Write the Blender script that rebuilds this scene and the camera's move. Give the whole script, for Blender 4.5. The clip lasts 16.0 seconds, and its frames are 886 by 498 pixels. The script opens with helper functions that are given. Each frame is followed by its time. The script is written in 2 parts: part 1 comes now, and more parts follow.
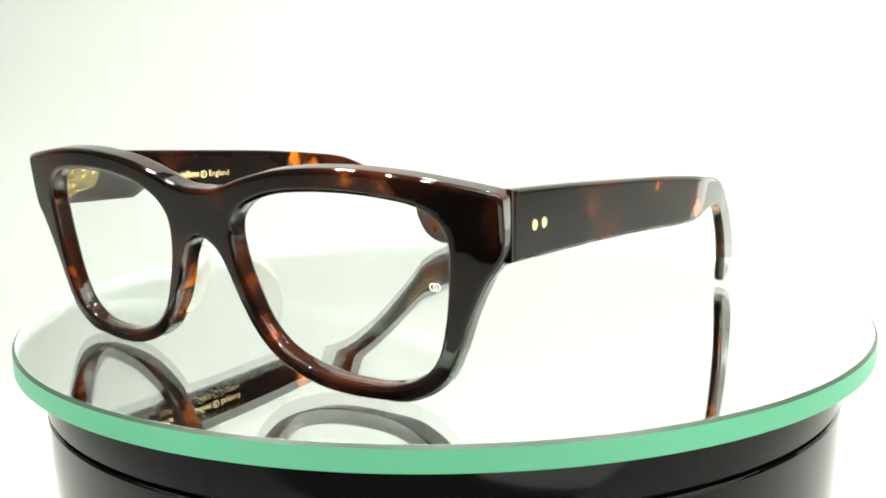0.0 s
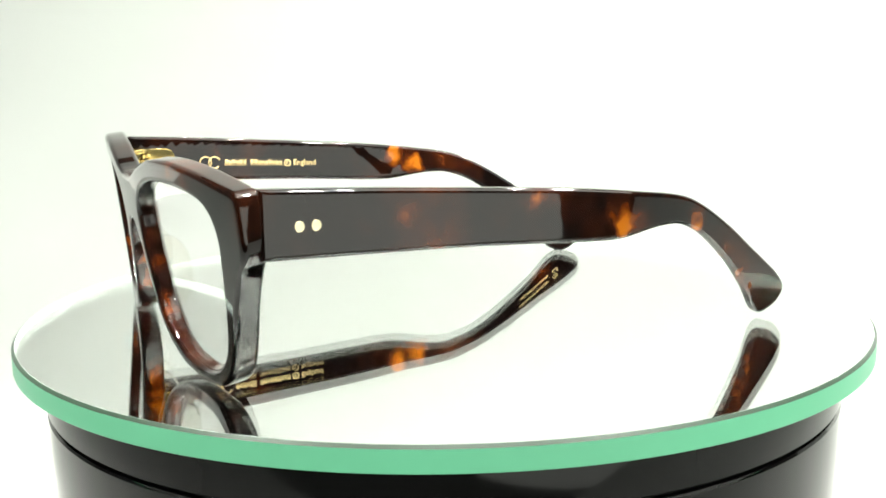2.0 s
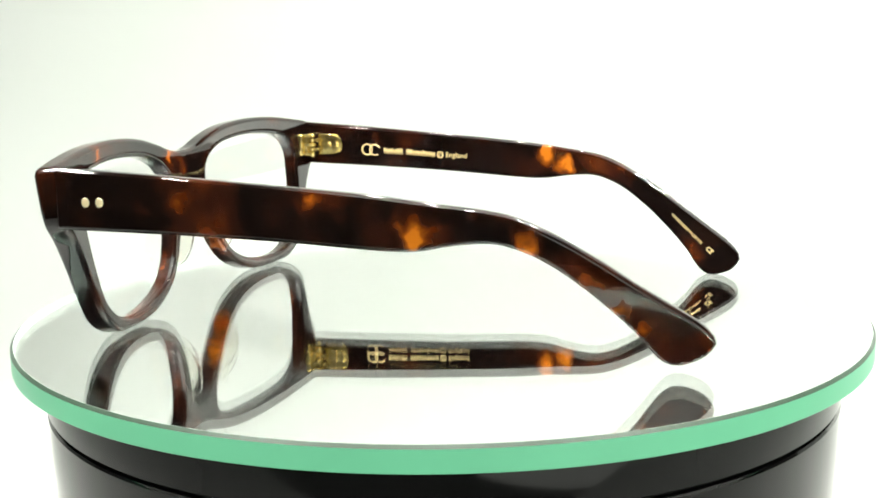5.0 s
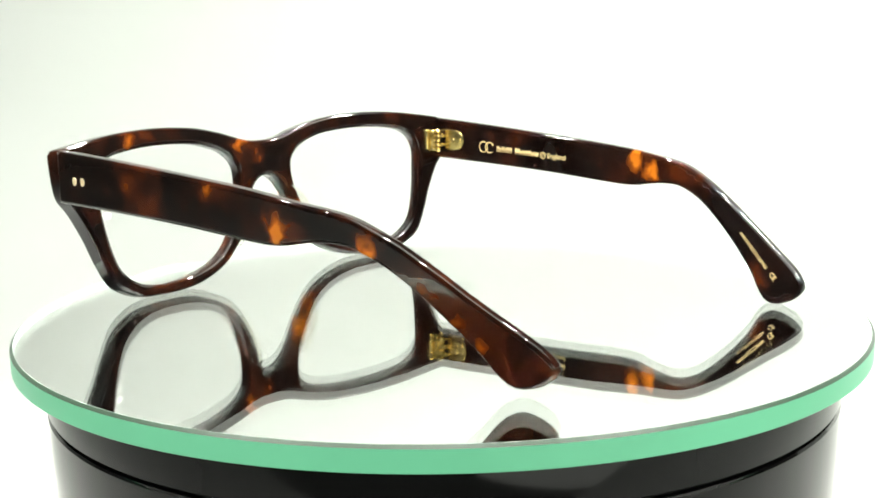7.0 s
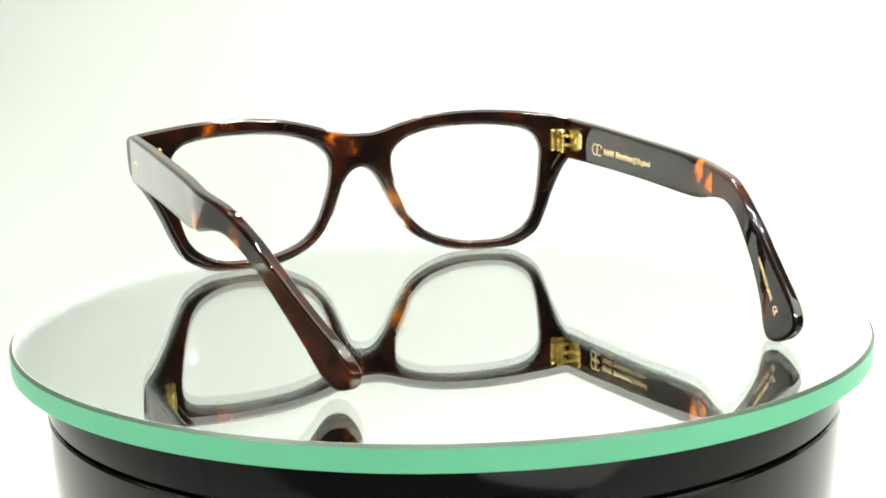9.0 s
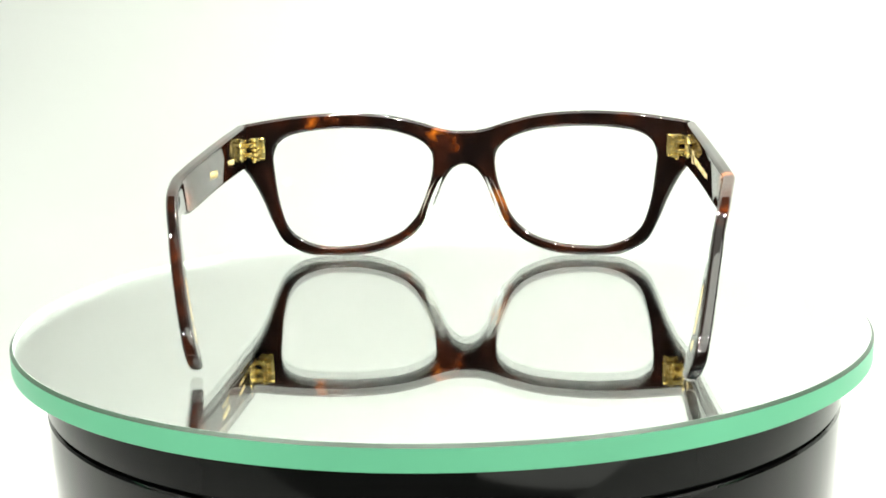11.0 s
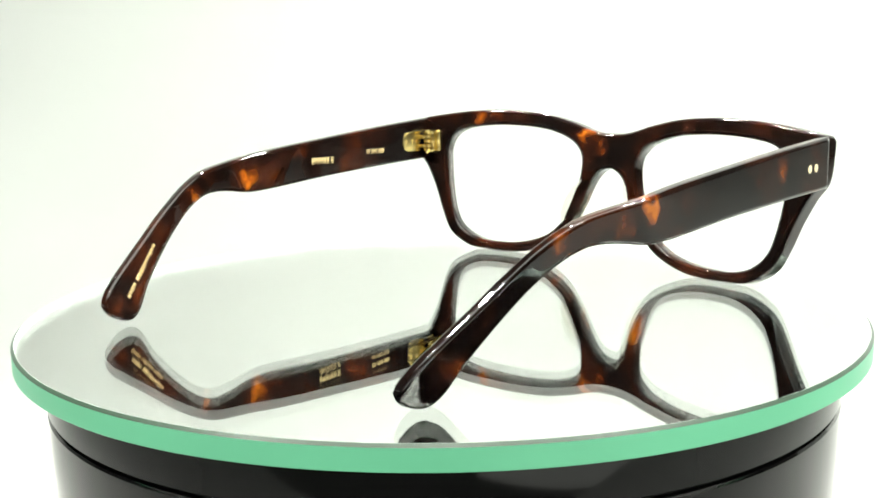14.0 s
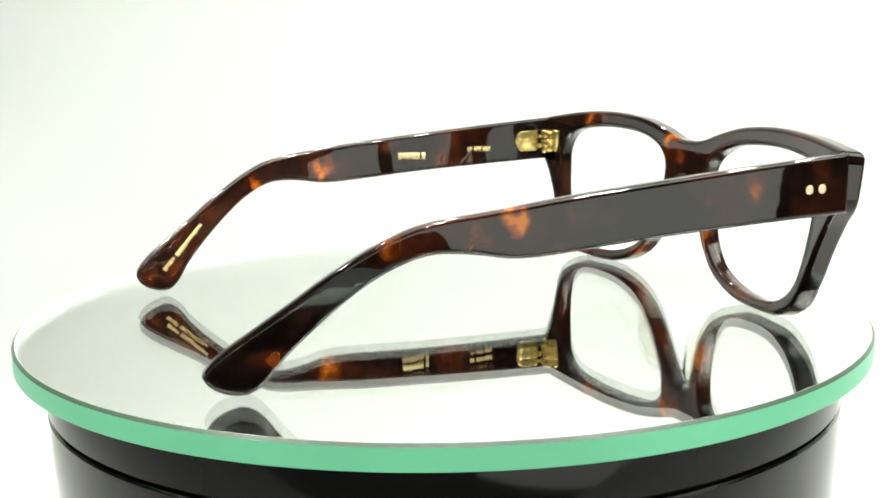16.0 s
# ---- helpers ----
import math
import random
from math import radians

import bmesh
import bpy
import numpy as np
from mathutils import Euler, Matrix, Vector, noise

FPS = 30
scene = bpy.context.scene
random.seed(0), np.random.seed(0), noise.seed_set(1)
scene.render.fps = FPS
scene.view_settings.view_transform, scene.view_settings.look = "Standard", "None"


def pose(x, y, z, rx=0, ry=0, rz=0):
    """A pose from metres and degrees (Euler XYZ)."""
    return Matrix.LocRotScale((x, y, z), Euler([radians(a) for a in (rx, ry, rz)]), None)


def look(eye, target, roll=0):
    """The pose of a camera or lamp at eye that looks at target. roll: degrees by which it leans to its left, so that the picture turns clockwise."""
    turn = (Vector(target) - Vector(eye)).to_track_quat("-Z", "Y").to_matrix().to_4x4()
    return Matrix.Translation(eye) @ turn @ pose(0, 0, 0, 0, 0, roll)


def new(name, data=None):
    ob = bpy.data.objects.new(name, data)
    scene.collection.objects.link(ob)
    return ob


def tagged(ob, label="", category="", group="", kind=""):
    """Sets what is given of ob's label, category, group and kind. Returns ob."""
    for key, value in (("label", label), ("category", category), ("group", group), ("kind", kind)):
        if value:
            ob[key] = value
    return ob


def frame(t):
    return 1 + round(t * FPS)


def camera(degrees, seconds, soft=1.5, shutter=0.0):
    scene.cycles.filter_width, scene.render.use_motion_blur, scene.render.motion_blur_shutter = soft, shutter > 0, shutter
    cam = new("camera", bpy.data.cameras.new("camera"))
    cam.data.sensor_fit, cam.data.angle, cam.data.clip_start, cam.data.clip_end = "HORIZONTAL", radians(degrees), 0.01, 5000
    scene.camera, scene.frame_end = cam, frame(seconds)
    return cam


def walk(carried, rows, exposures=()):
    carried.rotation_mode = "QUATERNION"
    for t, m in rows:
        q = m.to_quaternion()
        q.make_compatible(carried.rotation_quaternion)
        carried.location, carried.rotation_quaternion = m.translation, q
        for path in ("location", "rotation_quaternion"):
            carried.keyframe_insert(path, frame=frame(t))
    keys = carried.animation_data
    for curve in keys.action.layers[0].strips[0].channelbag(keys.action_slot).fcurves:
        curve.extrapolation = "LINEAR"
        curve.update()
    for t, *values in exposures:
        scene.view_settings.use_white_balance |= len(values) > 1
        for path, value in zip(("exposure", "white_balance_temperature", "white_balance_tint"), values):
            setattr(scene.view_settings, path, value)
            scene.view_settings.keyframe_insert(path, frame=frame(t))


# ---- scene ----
MM = 0.001

# ---- camera: stands still before the turntable ----
EYE = Vector((0.0, -0.30677, 0.07186))
PITCH = 0.17962
cam = camera(42.01, 16.0, soft=1.8)
STAND = look(EYE, EYE + Vector((0.0007, math.cos(PITCH), -math.sin(PITCH))), -0.92)
walk(cam, [(0, STAND), (16, STAND)])


# ---- world and lamps ----
world = bpy.data.worlds.new("studio_air")
world.use_nodes = True
world.node_tree.nodes["Background"].inputs[0].default_value = (0.9, 1.0, 0.93, 1)
world.node_tree.nodes["Background"].inputs[1].default_value = 0.12
scene.world = world
scene.view_settings.exposure = 0.0


def area_lamp(name, eye, target, size, size_y, watts, colour):
    data = bpy.data.lights.new(name, "AREA")
    data.shape, data.size, data.size_y = "RECTANGLE", size, size_y
    data.energy, data.color = watts, colour
    ob = new(name, data)
    ob.matrix_world = look(eye, target)
    return ob


def spot_lamp(name, at, radius, watts):
    """A small bright product spot aimed at the turntable."""
    data = bpy.data.lights.new(name, "SPOT")
    data.energy, data.shadow_soft_size, data.color = watts, radius, (1.0, 0.97, 0.91)
    data.spot_size, data.spot_blend = radians(30), 0.5
    ob = new(name, data)
    ob.matrix_world = look(at, (0.0, 0.0, 0.02))
    return ob


COOL = (0.965, 1.0, 0.897)
area_lamp("backdrop_softbox", (0.44, -0.12, 1.05), (0.26, 0.6, 0.28), 1.7, 0.8, 22.8, COOL)
# weak added fill, gives upper edges the grey of a ceiling reflection
area_lamp("overhead_softbox", (0.12, 0.10, 0.95), (0.0, 0.0, 0.0), 0.8, 0.6, 1.8, COOL)
# low unseen panel, added for the lit white table mirrored in the temples
area_lamp("front_softbox", (0.66, -1.02, -0.21), (0.0, 0.0, -0.21), 1.15, 0.46, 3.8, COOL)
area_lamp("side_softbox", (0.55, 0.42, 0.03), (0.0, 0.0, 0.03), 0.24, 0.25, 0.45, COOL)
# left one is added: stands in for bright paper mirrored in the temple
area_lamp("side_softbox", (-0.46, 0.40, 0.03), (0.0, 0.0, 0.03), 0.26, 0.20, 0.17, COOL)
for i in range(12):
    way = radians(60 * (i // 2) + 25 + 11 * (i % 2))
    spot_lamp("led_spot", (0.46 * math.cos(way), 0.02 + 0.40 * math.sin(way), 0.62 + 0.07 * (i % 3)), 0.012, 19.0)


# ---- materials ----
def material(name):
    m = bpy.data.materials.new(name)
    m.use_nodes = True
    nt = m.node_tree
    return m, nt, nt.nodes["Principled BSDF"]


def link(nt, a, b):
    nt.links.new(a, b)


def node(nt, kind, **values):
    n = nt.nodes.new(kind)
    for k, v in values.items():
        n.inputs[k].default_value = v
    return n


def maths(nt, op, a, b=None, clamp=False):
    n = nt.nodes.new("ShaderNodeMath")
    n.operation, n.use_clamp = op, clamp
    for i, v in enumerate((a, b)):
        if v is None:
            continue
        if isinstance(v, (int, float)):
            n.inputs[i].default_value = v
        else:
            link(nt, v, n.inputs[i])
    return n.outputs[0]


def ramp(nt, fac, stops):
    n = nt.nodes.new("ShaderNodeValToRGB")
    while len(n.color_ramp.elements) < len(stops):
        n.color_ramp.elements.new(0.5)
    for e, (p, col) in zip(n.color_ramp.elements, stops):
        e.position, e.color = p, (*col, 1)
    link(nt, fac, n.inputs[0])
    return n.outputs[0]


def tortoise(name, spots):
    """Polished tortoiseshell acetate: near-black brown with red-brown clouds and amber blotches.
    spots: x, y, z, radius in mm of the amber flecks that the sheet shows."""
    m, nt, bsdf = material(name)
    tc = node(nt, "ShaderNodeTexCoord")
    warp = node(nt, "ShaderNodeTexNoise", Scale=140.0, Detail=2.5)
    link(nt, tc.outputs["Object"], warp.inputs["Vector"])
    off = nt.nodes.new("ShaderNodeVectorMath")
    off.operation = "MULTIPLY_ADD"
    off.inputs[1].default_value = (0.009, 0.009, 0.009)
    link(nt, warp.outputs["Color"], off.inputs[0])
    link(nt, tc.outputs["Object"], off.inputs[2])
    sub = nt.nodes.new("ShaderNodeVectorMath")
    sub.operation = "SUBTRACT"
    sub.inputs[1].default_value = (0.0045, 0.0045, 0.0045)
    link(nt, off.outputs[0], sub.inputs[0])
    place = sub.outputs[0]
    cloud = node(nt, "ShaderNodeTexNoise", Scale=75.0, Detail=2.0, Roughness=0.5)
    link(nt, place, cloud.inputs["Vector"])
    streak = node(nt, "ShaderNodeTexNoise", Scale=260.0, Detail=2.0, Roughness=0.5)
    link(nt, place, streak.inputs["Vector"])
    total = maths(nt, "MULTIPLY", maths(nt, "SUBTRACT", cloud.outputs["Fac"], 0.40), 1.6)
    ragged = maths(nt, "MULTIPLY", maths(nt, "SUBTRACT", streak.outputs["Fac"], 0.5), 1.7)
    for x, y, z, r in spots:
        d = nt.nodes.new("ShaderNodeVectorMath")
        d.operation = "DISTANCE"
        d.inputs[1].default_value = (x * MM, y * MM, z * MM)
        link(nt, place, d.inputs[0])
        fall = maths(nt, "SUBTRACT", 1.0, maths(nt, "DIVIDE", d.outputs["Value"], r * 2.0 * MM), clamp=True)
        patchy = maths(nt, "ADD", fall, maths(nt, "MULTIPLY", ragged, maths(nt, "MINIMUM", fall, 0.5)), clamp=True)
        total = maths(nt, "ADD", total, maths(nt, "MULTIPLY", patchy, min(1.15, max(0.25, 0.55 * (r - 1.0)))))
    fleck = node(nt, "ShaderNodeTexNoise", Scale=100.0, Detail=2.5, Roughness=0.55)
    stretched = nt.nodes.new("ShaderNodeMapping")
    stretched.inputs["Scale"].default_value = (1.0, 1.0, 0.55)
    stretched.inputs["Location"].default_value = (0.31, 0.17, 0.09)
    link(nt, place, stretched.inputs["Vector"])
    link(nt, stretched.outputs[0], fleck.inputs["Vector"])
    total = maths(nt, "ADD", total, maths(nt, "MULTIPLY", maths(nt, "SUBTRACT", fleck.outputs["Fac"], 0.62, clamp=True), 1.6))
    grain = node(nt, "ShaderNodeTexNoise", Scale=420.0, Detail=3.0)
    link(nt, place, grain.inputs["Vector"])
    total = maths(nt, "ADD", total, maths(nt, "MULTIPLY", maths(nt, "SUBTRACT", grain.outputs["Fac"], 0.5), 0.14))
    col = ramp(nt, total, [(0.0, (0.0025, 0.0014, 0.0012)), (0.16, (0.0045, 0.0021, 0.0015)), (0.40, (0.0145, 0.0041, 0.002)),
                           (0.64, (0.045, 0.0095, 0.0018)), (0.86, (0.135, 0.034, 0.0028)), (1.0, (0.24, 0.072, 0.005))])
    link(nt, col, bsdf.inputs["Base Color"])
    bsdf.inputs["Roughness"].default_value = 0.025
    bsdf.inputs["IOR"].default_value = 1.49
    bump = node(nt, "ShaderNodeBump", Strength=0.25, Distance=0.0005)
    fine = node(nt, "ShaderNodeTexNoise", Scale=55.0, Detail=2.0)
    link(nt, tc.outputs["Object"], fine.inputs["Vector"])
    link(nt, fine.outputs["Fac"], bump.inputs["Height"])
    link(nt, bump.outputs[0], bsdf.inputs["Normal"])
    return m


def plain(name, colour, rough, metal=0.0, noise_scale=60.0, vary=0.15, bump=0.0):
    m, nt, bsdf = material(name)
    tc = node(nt, "ShaderNodeTexCoord")
    n = node(nt, "ShaderNodeTexNoise", Scale=noise_scale, Detail=4.0)
    link(nt, tc.outputs["Object"], n.inputs["Vector"])
    lo = tuple(c * (1 - vary) for c in colour)
    hi = tuple(min(1, c * (1 + vary)) for c in colour)
    link(nt, ramp(nt, n.outputs["Fac"], [(0.3, lo), (0.7, hi)]), bsdf.inputs["Base Color"])
    r = maths(nt, "ADD", maths(nt, "MULTIPLY", n.outputs["Fac"], rough * 0.5), rough * 0.75)
    link(nt, r, bsdf.inputs["Roughness"])
    bsdf.inputs["Metallic"].default_value = metal
    if bump:
        b = node(nt, "ShaderNodeBump", Strength=bump, Distance=0.0005)
        link(nt, n.outputs["Fac"], b.inputs["Height"])
        link(nt, b.outputs[0], bsdf.inputs["Normal"])
    return m


def glass(name, colour, rough, ior):
    m, nt, bsdf = material(name)
    bsdf.inputs["Base Color"].default_value = (*colour, 1)
    bsdf.inputs["Roughness"].default_value = rough
    bsdf.inputs["IOR"].default_value = ior
    bsdf.inputs["Transmission Weight"].default_value = 1.0
    return m


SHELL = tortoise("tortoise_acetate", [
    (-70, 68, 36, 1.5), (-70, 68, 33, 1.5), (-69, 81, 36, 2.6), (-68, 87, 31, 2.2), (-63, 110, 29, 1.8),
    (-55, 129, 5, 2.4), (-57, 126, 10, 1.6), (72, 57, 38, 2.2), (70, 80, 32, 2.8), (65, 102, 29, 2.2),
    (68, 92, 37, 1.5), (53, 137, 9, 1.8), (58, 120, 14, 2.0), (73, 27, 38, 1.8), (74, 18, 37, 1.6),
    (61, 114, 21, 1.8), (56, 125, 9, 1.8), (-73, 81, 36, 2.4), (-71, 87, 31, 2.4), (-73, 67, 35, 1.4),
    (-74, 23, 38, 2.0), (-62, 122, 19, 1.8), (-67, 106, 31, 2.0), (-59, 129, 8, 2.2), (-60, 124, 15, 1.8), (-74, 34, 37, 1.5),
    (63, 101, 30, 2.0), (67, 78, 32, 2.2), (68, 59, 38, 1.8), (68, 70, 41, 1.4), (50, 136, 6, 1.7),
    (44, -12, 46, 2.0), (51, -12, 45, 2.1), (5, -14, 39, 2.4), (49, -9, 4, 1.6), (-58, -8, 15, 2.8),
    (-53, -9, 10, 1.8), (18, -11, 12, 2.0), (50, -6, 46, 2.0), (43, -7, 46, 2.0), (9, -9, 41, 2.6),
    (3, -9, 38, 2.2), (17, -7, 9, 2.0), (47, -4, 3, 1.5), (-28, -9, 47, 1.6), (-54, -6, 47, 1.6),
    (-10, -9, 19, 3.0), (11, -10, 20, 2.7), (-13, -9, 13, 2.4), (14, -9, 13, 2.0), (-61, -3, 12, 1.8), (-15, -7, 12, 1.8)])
GOLD = plain("gold_plating", (0.76, 0.60, 0.23), 0.22, 1.0, 300.0, 0.1)
GOLD_PRINT = plain("gold_foil_print", (0.68, 0.54, 0.26), 0.4, 0.6, 400.0, 0.1)
BRASS = plain("brushed_brass_rivet", (0.86, 0.74, 0.48), 0.42, 0.85, 500.0, 0.08)
WHITE_PRINT = plain("white_lens_print", (0.85, 0.86, 0.85), 0.5)
LENS = glass("clear_lens", (1, 1, 1), 0.0, 1.4)
PAD = glass("clear_amber_acetate", (0.89, 0.87, 0.81), 0.0, 1.07)
GLASS = glass("float_glass", (0.986, 0.998, 0.989), 0.0, 1.5)
MIRROR = plain("silver_mirror", (0.965, 0.975, 0.965), 0.0, 1.0, 40.0, 0.004)
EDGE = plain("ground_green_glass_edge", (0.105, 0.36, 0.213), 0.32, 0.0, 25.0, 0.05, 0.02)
# pale colour stands for light passing through the rear glass edge
EDGE_LIGHT = plain("pale_edge_light", (0.42, 0.52, 0.47), 0.5, 0.0, 30.0, 0.03)
# near-black: the dark reflection along the front rim is put into the colour
CHAMFER = plain("chamfer_dark_reflection", (0.018, 0.034, 0.022), 0.4, 0.0, 25.0, 0.05)
for ground in (EDGE, CHAMFER, EDGE_LIGHT):
    ground.node_tree.nodes["Principled BSDF"].inputs["Specular IOR Level"].default_value = 0.15
BLACK = plain("black_gloss_plastic", (0.008, 0.008, 0.008), 0.06, 0.0, 30.0, 0.2, 0.02)
BLACK.node_tree.nodes["Principled BSDF"].inputs["Specular IOR Level"].default_value = 0.22
GROOVE = plain("black_matt_plastic", (0.006, 0.006, 0.006), 0.6)
PAPER = plain("white_paper_sweep", (0.86, 0.88, 0.86), 0.8, 0.0, 6.0, 0.02)
WALL = plain("grey_studio_wall", (0.20, 0.20, 0.19), 0.9, 0.0, 3.0, 0.2, 0.1)
FLOOR = plain("dark_studio_floor", (0.06, 0.055, 0.05), 0.6, 0.0, 4.0, 0.3, 0.1)


# ---- mesh helpers ----
def part(name, bm, mat, parent, label="", smooth=True, shared=None):
    if shared is None:
        me = bpy.data.meshes.new(name)
        bm.normal_update()
        bm.to_mesh(me)
        bm.free()
        me.materials.append(mat)
        for p in me.polygons:
            p.use_smooth = smooth
    else:
        me = shared
    ob = new(name, me)
    ob.parent = parent
    if label:
        tagged(ob, label)
    return ob


def weighted(ob, angle=35):
    ob.data.set_sharp_from_angle(angle=radians(angle))
    mod = ob.modifiers.new("normals", "WEIGHTED_NORMAL")
    mod.keep_sharp = True
    return ob


def smooth_loop(pts, n, closed=True):
    """n points along a Catmull-Rom curve through pts."""
    p = [Vector(q) for q in pts]
    k = len(p)
    dense = []
    for i in range(k if closed else k - 1):
        a = p[(i - 1) % k] if closed or i else p[0]
        b, c = p[i], p[(i + 1) % k]
        d = p[(i + 2) % k] if closed or i < k - 2 else p[-1]
        for s in range(16):
            t = s / 16
            dense.append(0.5 * ((2 * b) + (c - a) * t + (2 * a - 5 * b + 4 * c - d) * t * t + (3 * b - a - 3 * c + d) * t ** 3))
    dense.append(p[0] if closed else p[-1])
    run = [0.0]
    for a, b in zip(dense, dense[1:]):
        run.append(run[-1] + (b - a).length)
    out, j = [], 0
    m = n if closed else n - 1
    for i in range(n):
        want = run[-1] * i / m
        while j < len(run) - 2 and run[j + 1] < want:
            j += 1
        f = (want - run[j]) / max(1e-9, run[j + 1] - run[j])
        out.append(dense[j].lerp(dense[j + 1], min(1, f)))
    return out


def slab(loops, half, bevel, rounds=4):
    """A flat plate with rounded edges: the first loop is its outline, the others are holes.
    Loops lie in (u, v); the plate's thickness runs along w from -half to half. All in mm."""
    cu = bpy.data.curves.new("outline", "CURVE")
    cu.dimensions, cu.fill_mode = "2D", "BOTH"
    cu.extrude, cu.bevel_depth, cu.bevel_resolution, cu.offset = half - bevel, bevel, rounds, -bevel
    for loop in loops:
        sp = cu.splines.new("POLY")
        sp.points.add(len(loop) - 1)
        sp.use_cyclic_u = True
        for q, v in zip(sp.points, loop):
            q.co = (v[0], v[1], 0, 1)
    ob = new("outline", cu)
    bpy.context.view_layer.update()
    me = bpy.data.meshes.new_from_object(ob.evaluated_get(bpy.context.evaluated_depsgraph_get()))
    bpy.data.objects.remove(ob)
    bpy.data.curves.remove(cu)
    bm = bmesh.new()
    bm.from_mesh(me)
    bpy.data.meshes.remove(me)
    bmesh.ops.remove_doubles(bm, verts=bm.verts, dist=0.01)
    return bm


def cuts(bm, axis, positions):
    for s in positions:
        n = Vector((0, 0, 0))
        n[axis] = 1
        bmesh.ops.bisect_plane(bm, geom=bm.verts[:] + bm.edges[:] + bm.faces[:], dist=1e-4, plane_co=n * s, plane_no=n)


def shape(bm, fn):
    for v in bm.verts:
        v.co = Vector(fn(*v.co)) * MM
    bmesh.ops.recalc_face_normals(bm, faces=bm.faces)
    return bm


def turned(profile, segments=192, closed=True):
    """A body of revolution about z from (radius, z) pairs in mm."""
    bm = bmesh.new()
    rings = []
    for r, z in profile:
        if r < 1e-6:
            rings.append([bm.verts.new((0, 0, z * MM))])
        else:
            rings.append([bm.verts.new((r * MM * math.cos(2 * math.pi * i / segments), r * MM * math.sin(2 * math.pi * i / segments), z * MM))
                          for i in range(segments)])
    pairs = list(zip(rings, rings[1:]))
    if closed:
        pairs.append((rings[-1], rings[0]))
    for a, b in pairs:
        for i in range(segments):
            j = (i + 1) % segments
            q = [a[i % len(a)], a[j % len(a)], b[j % len(b)], b[i % len(b)]]
            q = list(dict.fromkeys(q))
            if len(q) > 2:
                bm.faces.new(q)
    bmesh.ops.recalc_face_normals(bm, faces=bm.faces)
    return bm


def box(x0, x1, y0, y1, z0, z1, bevel=0.0, seg=2):
    bm = bmesh.new()
    bmesh.ops.create_cube(bm, size=1.0)
    for v in bm.verts:
        v.co = Vector(((x0 + x1) / 2 + v.co.x * (x1 - x0), (y0 + y1) / 2 + v.co.y * (y1 - y0), (z0 + z1) / 2 + v.co.z * (z1 - z0)))
    if bevel:
        bmesh.ops.bevel(bm, geom=bm.edges[:], offset=bevel, segments=seg, profile=0.5, affect="EDGES")
    return bm


def merge(bms):
    out = bmesh.new()
    for b in bms:
        me = bpy.data.meshes.new("piece")
        b.to_mesh(me)
        b.free()
        out.from_mesh(me)
        bpy.data.meshes.remove(me)
    return out


# ---- studio: room, paper sweep, turntable ----
def room():
    for name, b, mat in (("floor", (-1.8, 1.8, -1.8, 1.8, -0.92, -0.86), FLOOR), ("ceiling", (-1.8, 1.8, -1.8, 1.8, 1.6, 1.66), WALL),
                         ("wall_north", (-1.8, 1.8, 1.8, 1.86, -0.86, 1.6), WALL), ("wall_south", (-1.8, 1.8, -1.86, -1.8, -0.86, 1.6), WALL),
                         ("wall_east", (1.8, 1.86, -1.8, 1.8, -0.86, 1.6), WALL), ("wall_west", (-1.86, -1.8, -1.8, 1.8, -0.86, 1.6), WALL)):
        ob = part(name, box(*b), mat, None, smooth=False)
        tagged(ob, {"floor": "dark studio floor", "ceiling": "plain grey studio ceiling"}.get(name, "plain grey studio wall"),
               name.split("_")[0], kind="structure")


def plinth():
    ob = part("plinth", box(-1.58, 1.58, -0.29, 0.31, -0.86, -0.1115), WALL, None, smooth=False)
    tagged(ob, "plain grey studio plinth under the white paper", "plinth", kind="structure")


def paper_sweep():
    prof = [(-0.30, -0.110), (0.30, -0.110)]
    for i in range(1, 17):
        a = math.pi / 2 * i / 16
        prof.append((0.30 + 0.26 * math.sin(a), -0.110 + 0.26 * (1 - math.cos(a))))
    prof.append((0.56, 0.62))
    bm = bmesh.new()
    rows = [[bm.verts.new((x, y, z)) for y, z in prof] for x in (-1.6, 1.6)]
    for i in range(len(prof) - 1):
        bm.faces.new((rows[0][i], rows[1][i], rows[1][i + 1], rows[0][i + 1]))
    ob = part("backdrop", bm, PAPER, None)
    mod = ob.modifiers.new("sheet", "SOLIDIFY")
    mod.thickness, mod.offset = 0.002, -1
    tagged(ob, "white paper sweep curving up behind the turntable", "backdrop", kind="structure")


def turntable():
    t = new("turntable")
    t.location = (0, 0, 0)
    part("upper_ring", turned([(0, -5.7), (102.6, -5.7), (103.4, -6.2), (103.6, -7.0), (103.6, -15.6), (103.0, -16.1), (0, -16.1)]), BLACK, t)
    part("groove", turned([(0, -16.0), (101.8, -16.0), (101.8, -17.0), (0, -17.0)]), GROOVE, t, "matt black groove")
    part("body", turned([(0, -16.95), (103.1, -16.95), (103.6, -17.4), (103.6, -40.0), (102.6, -41.0), (102.6, -100.0), (101.0, -107.8), (0, -107.8)]),
         BLACK, t)
    tagged(t, "glossy black round motorised display turntable", "turntable")
    for o in t.children:
        weighted(o, 40)
    return t


R = 110.7
THICK = 5.4
DISC_TOP = 0.75


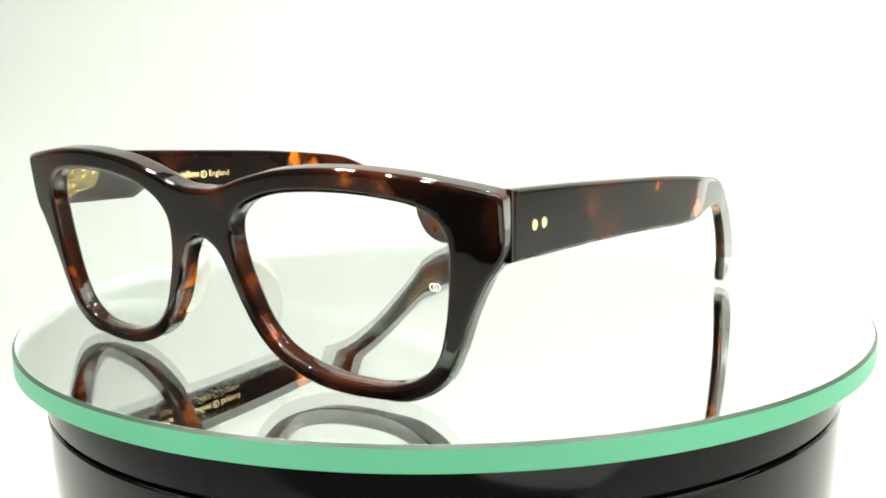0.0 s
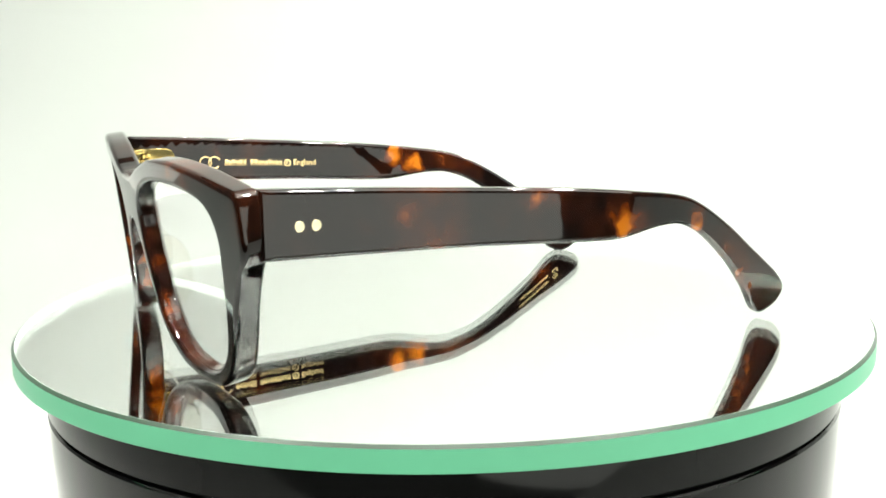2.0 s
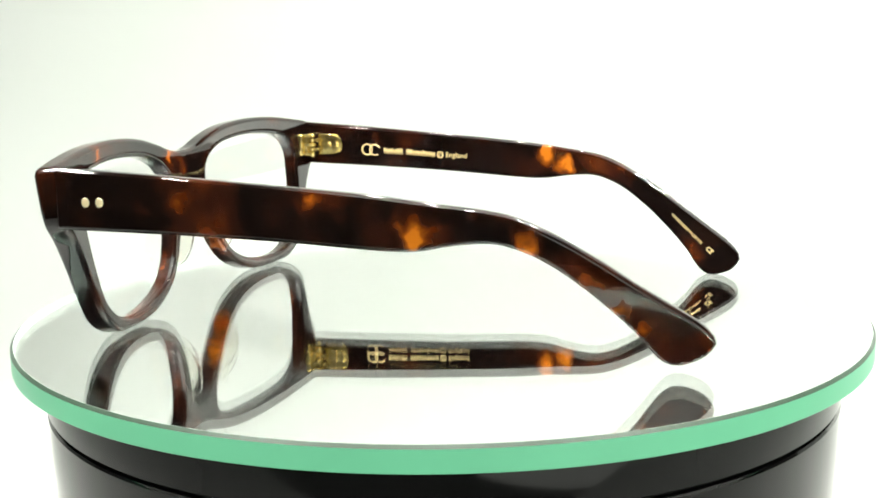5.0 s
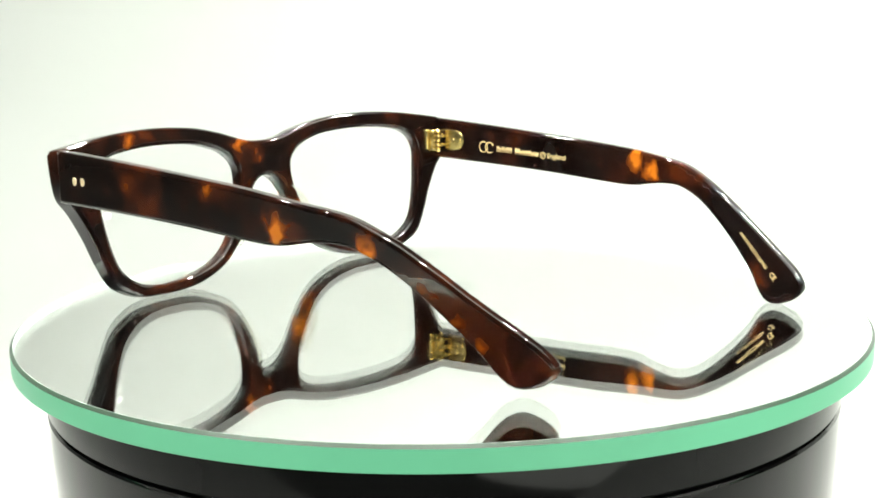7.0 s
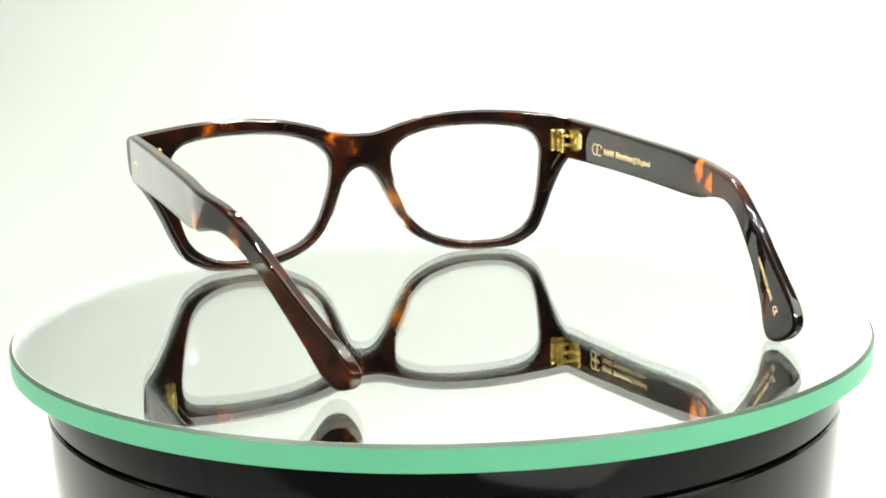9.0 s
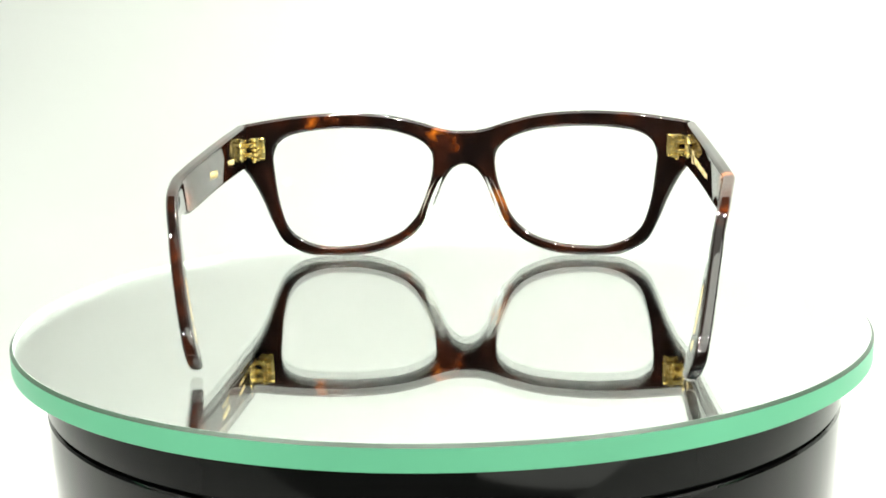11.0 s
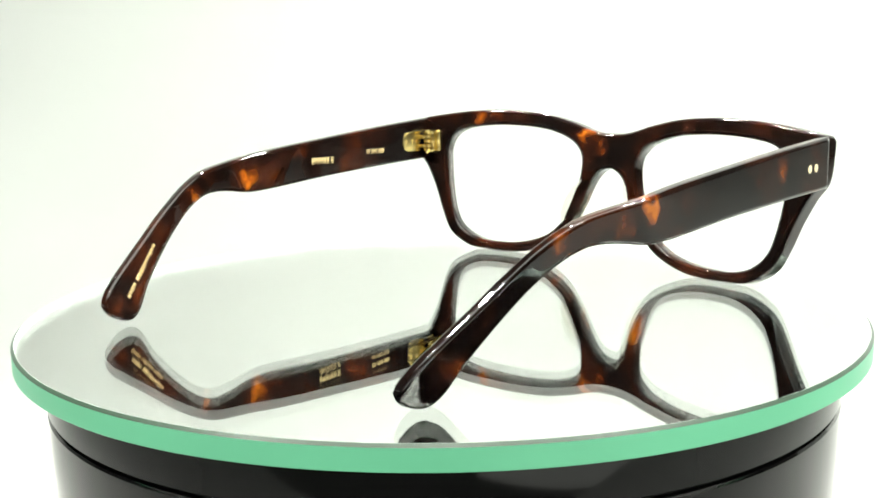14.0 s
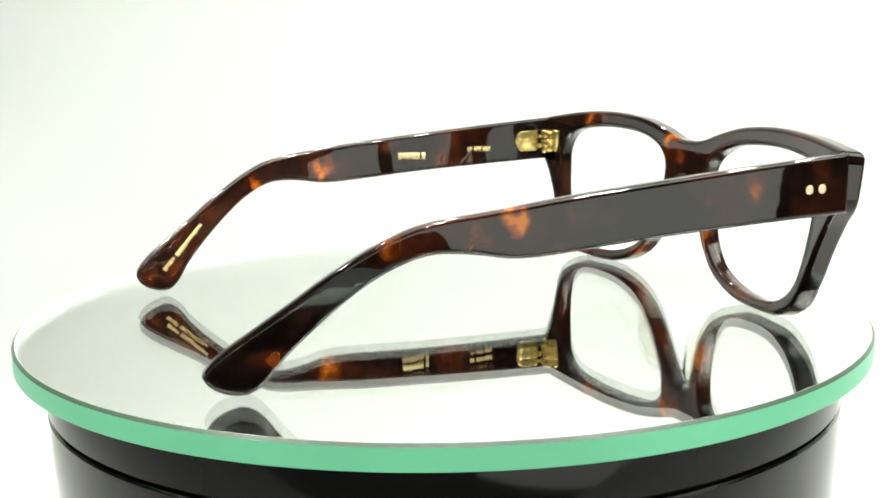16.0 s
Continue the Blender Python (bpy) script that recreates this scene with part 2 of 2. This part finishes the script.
def glass_disc():
    d = new("glass_disc")
    top = part("pane", turned([(0, 0), (R - 0.76, 0), (R - 0.76, -THICK + 0.05), (0, -THICK + 0.05)]), GLASS, d)
    top.visible_shadow = False
    part("edge", turned([(R - 0.74, -0.7), (R, -0.7), (R, -THICK + 0.12), (R - 0.12, -THICK), (R - 0.74, -THICK)]), EDGE, d, "green ground glass edge")
    part("chamfer", turned([(R - 0.74, -0.002), (R, -0.69), (R - 0.74, -0.69)]), CHAMFER, d, "thin bevelled glass rim with its dark reflection in the colour")
    # added lining: its pale colour imitates light coming through the edge
    part("edge_lining", turned([(R - 0.785, -0.004), (R - 0.745, -0.004), (R - 0.745, -THICK), (R - 0.785, -THICK)]), EDGE_LIGHT, d, "added pale lining for light coming through the edge")
    part("mirror_backing", turned([(0, -THICK - 0.02), (R - 0.8, -THICK - 0.02), (R - 0.8, -THICK - 0.25), (0, -THICK - 0.25)]), MIRROR, d,
         "silvered mirror backing under the glass")
    for o in d.children:
        weighted(o, 30)
    tagged(d, "round mirrored glass disc with green edge on the turntable", "glass disc")
    return d


# ---- the eyeglasses, in mm: x across, y from the front to the tips, z up ----
OUTER = [(0, 41.8), (4, 41.9), (8.5, 42.8), (14.5, 44.7), (24, 46.9), (34, 47.9), (44, 48.1), (55, 47.5), (64, 46.4), (71.2, 45.3), (73.7, 44.7),
         (74.5, 43.2), (74.3, 35), (73.3, 31.2), (71.0, 28.2), (68.6, 24.0), (66.3, 19.2), (63.7, 12.8), (59.8, 6.0), (52.5, 1.9), (45, 1.15), (37, 1.05), (30, 1.8),
         (23, 4.1), (17.4, 7.4), (12.9, 12.5), (9.6, 18.7), (7.2, 24.5), (4.6, 28.6), (2, 30.4), (0, 30.8)]
OPENING = [(62.9, 30.5), (63.1, 34.6), (61.4, 38.7), (56.9, 41.4), (48.5, 42.7), (40, 43.1), (31, 42.8), (23, 41.8), (15.6, 39.3), (11.6, 36), (10.4, 32.6),
           (10.8, 27.5), (12.2, 22.5), (15.6, 14.4), (19.5, 9.9), (23.3, 7.5), (28.7, 5.6), (35.5, 4.4), (46, 4.3), (53.4, 6.5), (58.6, 11.3), (61.4, 20)]
TILT = 0.115
BOW = 8.5


def bow(x):
    return BOW * (x / 75.0) ** 2


def front_place(u, v, w):
    """From the flat sheet (u across, v up, w towards the face) to the bowed, tilted front."""
    slope = 2 * BOW * u / 75.0 ** 2
    return (u - slope * w, -13.0 + w + bow(u) + TILT * (36 - v), v + TILT * w)


def front(parent):
    half = smooth_loop(OUTER, 120, closed=False)
    outline = [(p.x, p.y) for p in half] + [(-p.x, p.y) for p in reversed(half[1:-1])]
    hole = [(p.x, p.y) for p in smooth_loop([(x, z, 0) for x, z in OPENING], 110)]
    bm = slab([outline, hole, [(-x, z) for x, z in reversed(hole)]], 2.8, 1.25, 5)
    cuts(bm, 0, [i * 2.5 for i in range(-30, 31)])
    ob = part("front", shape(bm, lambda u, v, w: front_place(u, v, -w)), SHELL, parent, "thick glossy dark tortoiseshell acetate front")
    return weighted(ob, 50)


def lens(parent, side):
    hole = smooth_loop([(x, z, 0) for x, z in OPENING], 96)
    mid = Vector((36, 24, 0))
    bm = bmesh.new()
    rings = []
    for k, w in ((0.0, -0.5), (0.25, -0.5), (0.5, -0.5), (0.75, -0.5), (1.006, -0.5), (1.02, -0.3), (1.02, 0.3), (1.006, 0.5), (0.75, 0.5), (0.5, 0.5), (0.25, 0.5), (0.0, 0.5)):
        pts = [mid] if k == 0 else [mid + (p - mid) * k for p in hole]
        rings.append([bm.verts.new(Vector(front_place(side * p.x, p.y, w)) * MM) for p in pts])
    for p, q in zip(rings, rings[1:]):
        for i in range(96):
            f = list(dict.fromkeys((p[i % len(p)], p[(i + 1) % len(p)], q[(i + 1) % len(q)], q[i % len(q)])))
            bm.faces.new(f)
    bmesh.ops.recalc_face_normals(bm, faces=bm.faces)
    ob = part("lens", bm, LENS, parent, "clear demonstration lens")
    ob.visible_shadow = False
    if side > 0:
        rings = []
        for k in (-0.55, 0.55):
            rings.append(ring(Vector((58.8 + k * 0.75, 25.6)), 0.7, 0.12, lambda u, v, w: front_place(u, v, -0.53 - w)))
        part("lens_print", merge(rings), WHITE_PRINT, ob, "tiny white printed mark of two linked rings")
    return weighted(ob, 40)


def ring(mid, radius, width, place, arc=1.0, start=0.0):
    """A thin flat ring of print, laid on a surface by place(u, v, w)."""
    bm = bmesh.new()
    n = 28
    rows = []
    for i in range(n + 1):
        a = start + 2 * math.pi * arc * i / n
        rows.append([bm.verts.new(Vector(place(mid[0] + r * math.cos(a), mid[1] + r * math.sin(a), w)) * MM)
                     for r, w in ((radius - width, 0), (radius + width, 0), (radius + width, 0.04), (radius - width, 0.04))])
    for a, b in zip(rows, rows[1:]):
        for k in range(4):
            bm.faces.new((a[k], b[k], b[(k + 1) % 4], a[(k + 1) % 4]))
    bmesh.ops.recalc_face_normals(bm, faces=bm.faces)
    return bm


PROFILE = [(-3.6, 45.6), (20, 44.1), (47, 42.0), (68, 40.2), (85, 38.2), (97, 36.5), (104, 34.0), (110, 30.9), (117, 26.4), (123, 21.9), (130, 16.8),
           (137, 11.6), (140, 8.2), (140.2, 6.3), (138, 3.7), (134.2, 2.2), (131, 2.2), (128, 4.4), (124, 9.9), (118, 16.3), (112, 21.7), (106, 26.0),
           (101, 28.5), (96, 29.9), (91, 29.9), (86, 29.3), (79, 28.2), (70, 28.3), (46, 29.9), (20, 31.0), (-3.6, 31.7)]
HALF = 1.75
# each arm as it was heated and bent: lift, slope, bend drop, stretch, side offset, toe-in, tip offset, curl of the bend, twist
ARMS = {1: (-0.60, 0.0056, -0.95, 1.0012, 72.6, -0.0495, 51.4, 1.476, 0.196),
        -1: (-0.83, -0.0022, -0.60, 1.0153, 73.05, -0.0273, 53.1, 1.103, 0.278)}


def arm_thick(y):
    """The arm thins slightly towards the tip."""
    return 1.0 - 0.16 * min(1.0, max(0.0, (y - 60) / 50))


def arm_place(side):
    """From the arm's flat sheet (u along, v up, w outwards) to its place on the glasses."""
    lift, slope, drop, stretch, x0, toe, tip, curl, twist = ARMS[side]

    def place(u, v, w):
        z = v + lift + slope * u + drop * math.exp(-((u - 115) / 18) ** 2)
        x = x0 + toe * u
        if u > 80:
            x += (tip - 66.0) * ((u - 80) / 57) ** curl
        if u < 90:
            mid = 37 - 4 * u / 90
        elif u < 110:
            mid = 33 - 0.3 * (u - 90)
        else:
            mid = 27 - 0.7 * (u - 110)
        x += twist * min(1.0, max(0.0, (u - 70) / 60)) * (z - mid)
        return (side * (x + w), u if u < 0 else u * stretch, z)
    return place


def temple(parent, side):
    pts = smooth_loop(PROFILE, 170, closed=False)
    bm = slab([[(p.x, p.y) for p in pts]], HALF, 1.05, 5)
    cuts(bm, 0, [i * 3 for i in range(0, 46)])
    on = arm_place(side)
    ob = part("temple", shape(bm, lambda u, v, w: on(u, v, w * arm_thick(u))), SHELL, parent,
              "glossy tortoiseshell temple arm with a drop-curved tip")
    return weighted(ob, 50)


def inner_face(side):
    """Lays (u, v, height) of print on the temple's inner face."""
    on = arm_place(side)
    return lambda u, v, w: on(u, v, -HALF * arm_thick(u) - w)


def strokes(words, place, start, angle, height, letter, gap):
    """A row of plain upright bars, word by word, for print too small to read. Returns one bmesh a word."""
    out, run = [], 0.0
    ca, sa = math.cos(angle), math.sin(angle)
    rnd = random.Random(5)
    for count in words:
        bms = []
        for _ in range(count):
            tall = height * rnd.choice((0.75, 0.8, 1.0))
            for a, b, lo, hi in ((0, 0.17, 0, tall), (0.5, 0.67, 0, tall), (0.15, 0.52, tall * 0.44, tall * 0.58)):
                bm = bmesh.new()
                bmesh.ops.create_cube(bm, size=1.0)
                for v in bm.verts:
                    u = run + letter * (a if v.co.x < 0 else b)
                    h = (lo if v.co.y < 0 else hi) - height / 2
                    v.co = Vector(place(start[0] + u * ca - h * sa, start[1] + u * sa + h * ca, 0.05 if v.co.z > 0 else -0.02)) * MM
                bmesh.ops.recalc_face_normals(bm, faces=bm.faces)
                bms.append(bm)
            run += letter
        run += gap
        out.append(merge(bms))
    return out


def lettering(text, place, start, angle, size, flip):
    cu = bpy.data.curves.new("word", "FONT")
    cu.body, cu.size, cu.extrude, cu.resolution_u = text, size, 0.03, 2
    ob = new("word", cu)
    bpy.context.view_layer.update()
    me = bpy.data.meshes.new_from_object(ob.evaluated_get(bpy.context.evaluated_depsgraph_get()))
    bpy.data.objects.remove(ob)
    bm = bmesh.new()
    bm.from_mesh(me)
    ca, sa = math.cos(angle), math.sin(angle)
    for v in bm.verts:
        u, h, w = v.co
        u *= flip
        v.co = Vector(place(start[0] + u * ca - h * sa, start[1] + u * sa + h * ca, 0.03 + w)) * MM
    bmesh.ops.recalc_face_normals(bm, faces=bm.faces)
    return bm


def disc_bm(at, radius, depth, axis_side, dome=0.12):
    """A small rivet head at a point, facing along x."""
    bm = bmesh.new()
    n = 20
    rows = []
    for r, d in ((radius, 0), (radius, depth), (radius * 0.8, depth + dome * 0.7)):
        rows.append([bm.verts.new(Vector((at[0] + axis_side * d, at[1] + r * math.cos(2 * math.pi * i / n), at[2] + r * math.sin(2 * math.pi * i / n))) * MM)
                     for i in range(n)])
    tip = bm.verts.new(Vector((at[0] + axis_side * (depth + dome), at[1], at[2])) * MM)
    for a, b in zip(rows, rows[1:]):
        for i in range(n):
            bm.faces.new((a[i], a[(i + 1) % n], b[(i + 1) % n], b[i]))
    for i in range(n):
        bm.faces.new((rows[-1][i], rows[-1][(i + 1) % n], tip))
    bmesh.ops.recalc_face_normals(bm, faces=bm.faces)
    return bm


def scaled(bm):
    for v in bm.verts:
        v.co *= MM
    bmesh.ops.recalc_face_normals(bm, faces=bm.faces)
    return bm


def hinge(parent, side):
    """Five-barrel gold hinge in the corner between front and temple."""
    def sx(a, b):
        return sorted((side * a, side * b))
    xi = abs(arm_place(side)(5, 37, 0)[0]) - HALF
    loop = [(1.6, 33.9), (6.8, 34.1)] + [(6.8 + 3.2 * math.sin(a), 37.4 - 3.3 * math.cos(a)) for a in [math.pi * i / 12 for i in range(1, 12)]] \
        + [(6.8, 40.7), (1.6, 40.9)]
    bm = slab([loop], 0.4, 0.2, 2)
    h = part("hinge", shape(bm, lambda u, v, w: (side * (xi - 0.1 + w), u, v)), GOLD, parent, "gold-plated five-barrel hinge")
    for y in (5.4, 8.2):
        part("rivet_head", disc_bm((side * (xi - 0.46), y, 37.4), 0.75, 0.1, -side, 0.3), GOLD, h)
    part("front_plate", scaled(box(*sx(xi - 5.5, xi - 2.9), -5.4, -2.4, 33.8, 41.0, 0.6, 3)), GOLD, h)
    part("knuckle_block", scaled(box(*sx(xi - 3.9, xi - 0.2), -3.4, -1.0, 34.1, 40.7, 0.4, 2)), GOLD, h)
    for i in range(5):
        z0 = 33.6 + i * 1.55
        bm = turned([(0, z0), (1.0, z0), (1.3, z0 + 0.2), (1.3, z0 + 1.05), (1.0, z0 + 1.25), (0, z0 + 1.25)], 20, closed=False)
        for v in bm.verts:
            v.co += Vector((side * (xi - 2.5), -0.1, 0)) * MM
        weighted(part("barrel", bm, GOLD, h), 40)
        # leaves alternate between the temple plate and the front plate
        if i % 2:
            leaf = box(*sx(xi - 2.5, xi + 0.1), -0.6, 2.2, z0 + 0.12, z0 + 1.13, 0.12)
        else:
            leaf = box(*sx(xi - 4.4, xi - 2.2), -3.2, 0.3, z0 + 0.12, z0 + 1.13, 0.12)
        part("leaf", scaled(leaf), GOLD, h)
    bm = turned([(0, 33.2), (0.55, 33.2), (0.75, 33.45), (0.75, 33.6), (0, 33.6)], 14, closed=False)
    for v in bm.verts:
        v.co += Vector((side * (xi - 2.5), -0.1, 0)) * MM
    part("hinge_screw", bm, GOLD, h)
    return h


def nose_pad(parent, side):
    """A clear pad on the back of the rim beside the nose."""
    loop = []
    for i in range(28):
        a = 2 * math.pi * i / 28
        loop.append((2.0 + 4.4 * math.cos(a), 8.2 * math.sin(a) * (1.0 - 0.12 * math.cos(a))))
    bm = slab([[(p.x, p.y) for p in smooth_loop([(u, v, 0) for u, v in loop], 64)]], 0.8, 0.4, 4)
    ob = part("nose_pad", shape(bm, lambda u, v, w: (side * (10.4 - 0.36 * v + 0.25 * u + w), -9.6 + u, 19.0 + v)), PAD, parent,
              "clear amber-tinted acetate nose pad")
    return weighted(ob, 60)


def prints(arm, side):
    on = inner_face(side)
    if side < 0:
        bm = merge([ring((18.8, 36.6), 1.75, 0.17, on), ring((21.5, 36.5), 1.75, 0.17, on, 0.8, 0.4), ])
        part("gilt_mark", bm, GOLD_PRINT, arm, "gold foil mark of two linked rings")
        for w in strokes((6, 9), on, (24.8, 36.3), -0.045, 1.9, 1.12, 1.2):
            part("gilt_word", w, GOLD_PRINT, arm, "plain gold foil print")
        part("gilt_mark", merge([ring((44.2, 35.2), 0.95, 0.15, on), ring((44.2, 35.2), 0.32, 0.10, on, 0.6, 0.8)]), GOLD_PRINT, arm, "small ringed gold foil mark")
        part("gilt_word", lettering("England", on, (46.0, 34.5), -0.045, 2.4, 1), GOLD_PRINT, arm, "gold foil word England")
        part("gilt_word", lettering("HANDMADE IN JAPAN", on, (119.6, 19.4), -0.745, 1.25, 1), GOLD_PRINT, arm, "gold foil words HANDMADE IN JAPAN")
        part("gilt_mark", lettering("CE", on, (130.2, 9.5), -0.745, 1.9, 1), GOLD_PRINT, arm, "small gold foil mark CE")
    else:
        for w in strokes((6, 1), on, (53.0, 35.2), math.pi + 0.03, 2.1, 1.3, 0.6):
            part("gilt_word", w, GOLD_PRINT, arm, "plain gold foil print")
        for w in strokes((2, 3, 3), on, (28.0, 36.3), math.pi + 0.03, 1.5, 0.95, 0.5):
            part("gilt_word", w, GOLD_PRINT, arm, "plain gold foil print")
        for w in strokes((4, 10), on, (132.0, 8.0), math.pi - 0.78, 1.3, 1.18, 0.9):
            part("gilt_word", w, GOLD_PRINT, arm, "plain gold foil print")


def eyeglasses():
    g = new("eyeglasses")
    front(g)
    for side in (1, -1):
        lens(g, side)
        nose_pad(g, side)
        arm = temple(g, side)
        for y in (4.0, 7.4):
            at = arm_place(side)(y, 38.0, HALF - 0.02)
            part("rivet", disc_bm(at, 1.08, 0.04, side, 0.03), BRASS, arm, "flush gold rivet head")
        hinge(g, side)
        prints(arm, side)
    tagged(g, "dark tortoiseshell acetate eyeglasses with clear lenses standing on the mirror", "eyeglasses")
    return g


room()
plinth()
paper_sweep()
turntable()
DISC = glass_disc()
GLASSES = eyeglasses()


# ---- turning: disc and eyeglasses turn together ----
def turn(t):
    return -13.6064 * t + 0.035526 * t * t


def motions():
    times = [i * 1.0 for i in range(17)]
    seat = pose(-0.04286, -0.04993, 0.0, 0, 0, -38.865)
    walk(DISC, [(t, pose(0, 0, 0, 0, 0, turn(t)) @ pose(0.0003, -0.0003, DISC_TOP * MM)) for t in times])
    walk(GLASSES, [(t, pose(0, 0, 0, 0, 0, turn(t)) @ seat) for t in times])


motions()
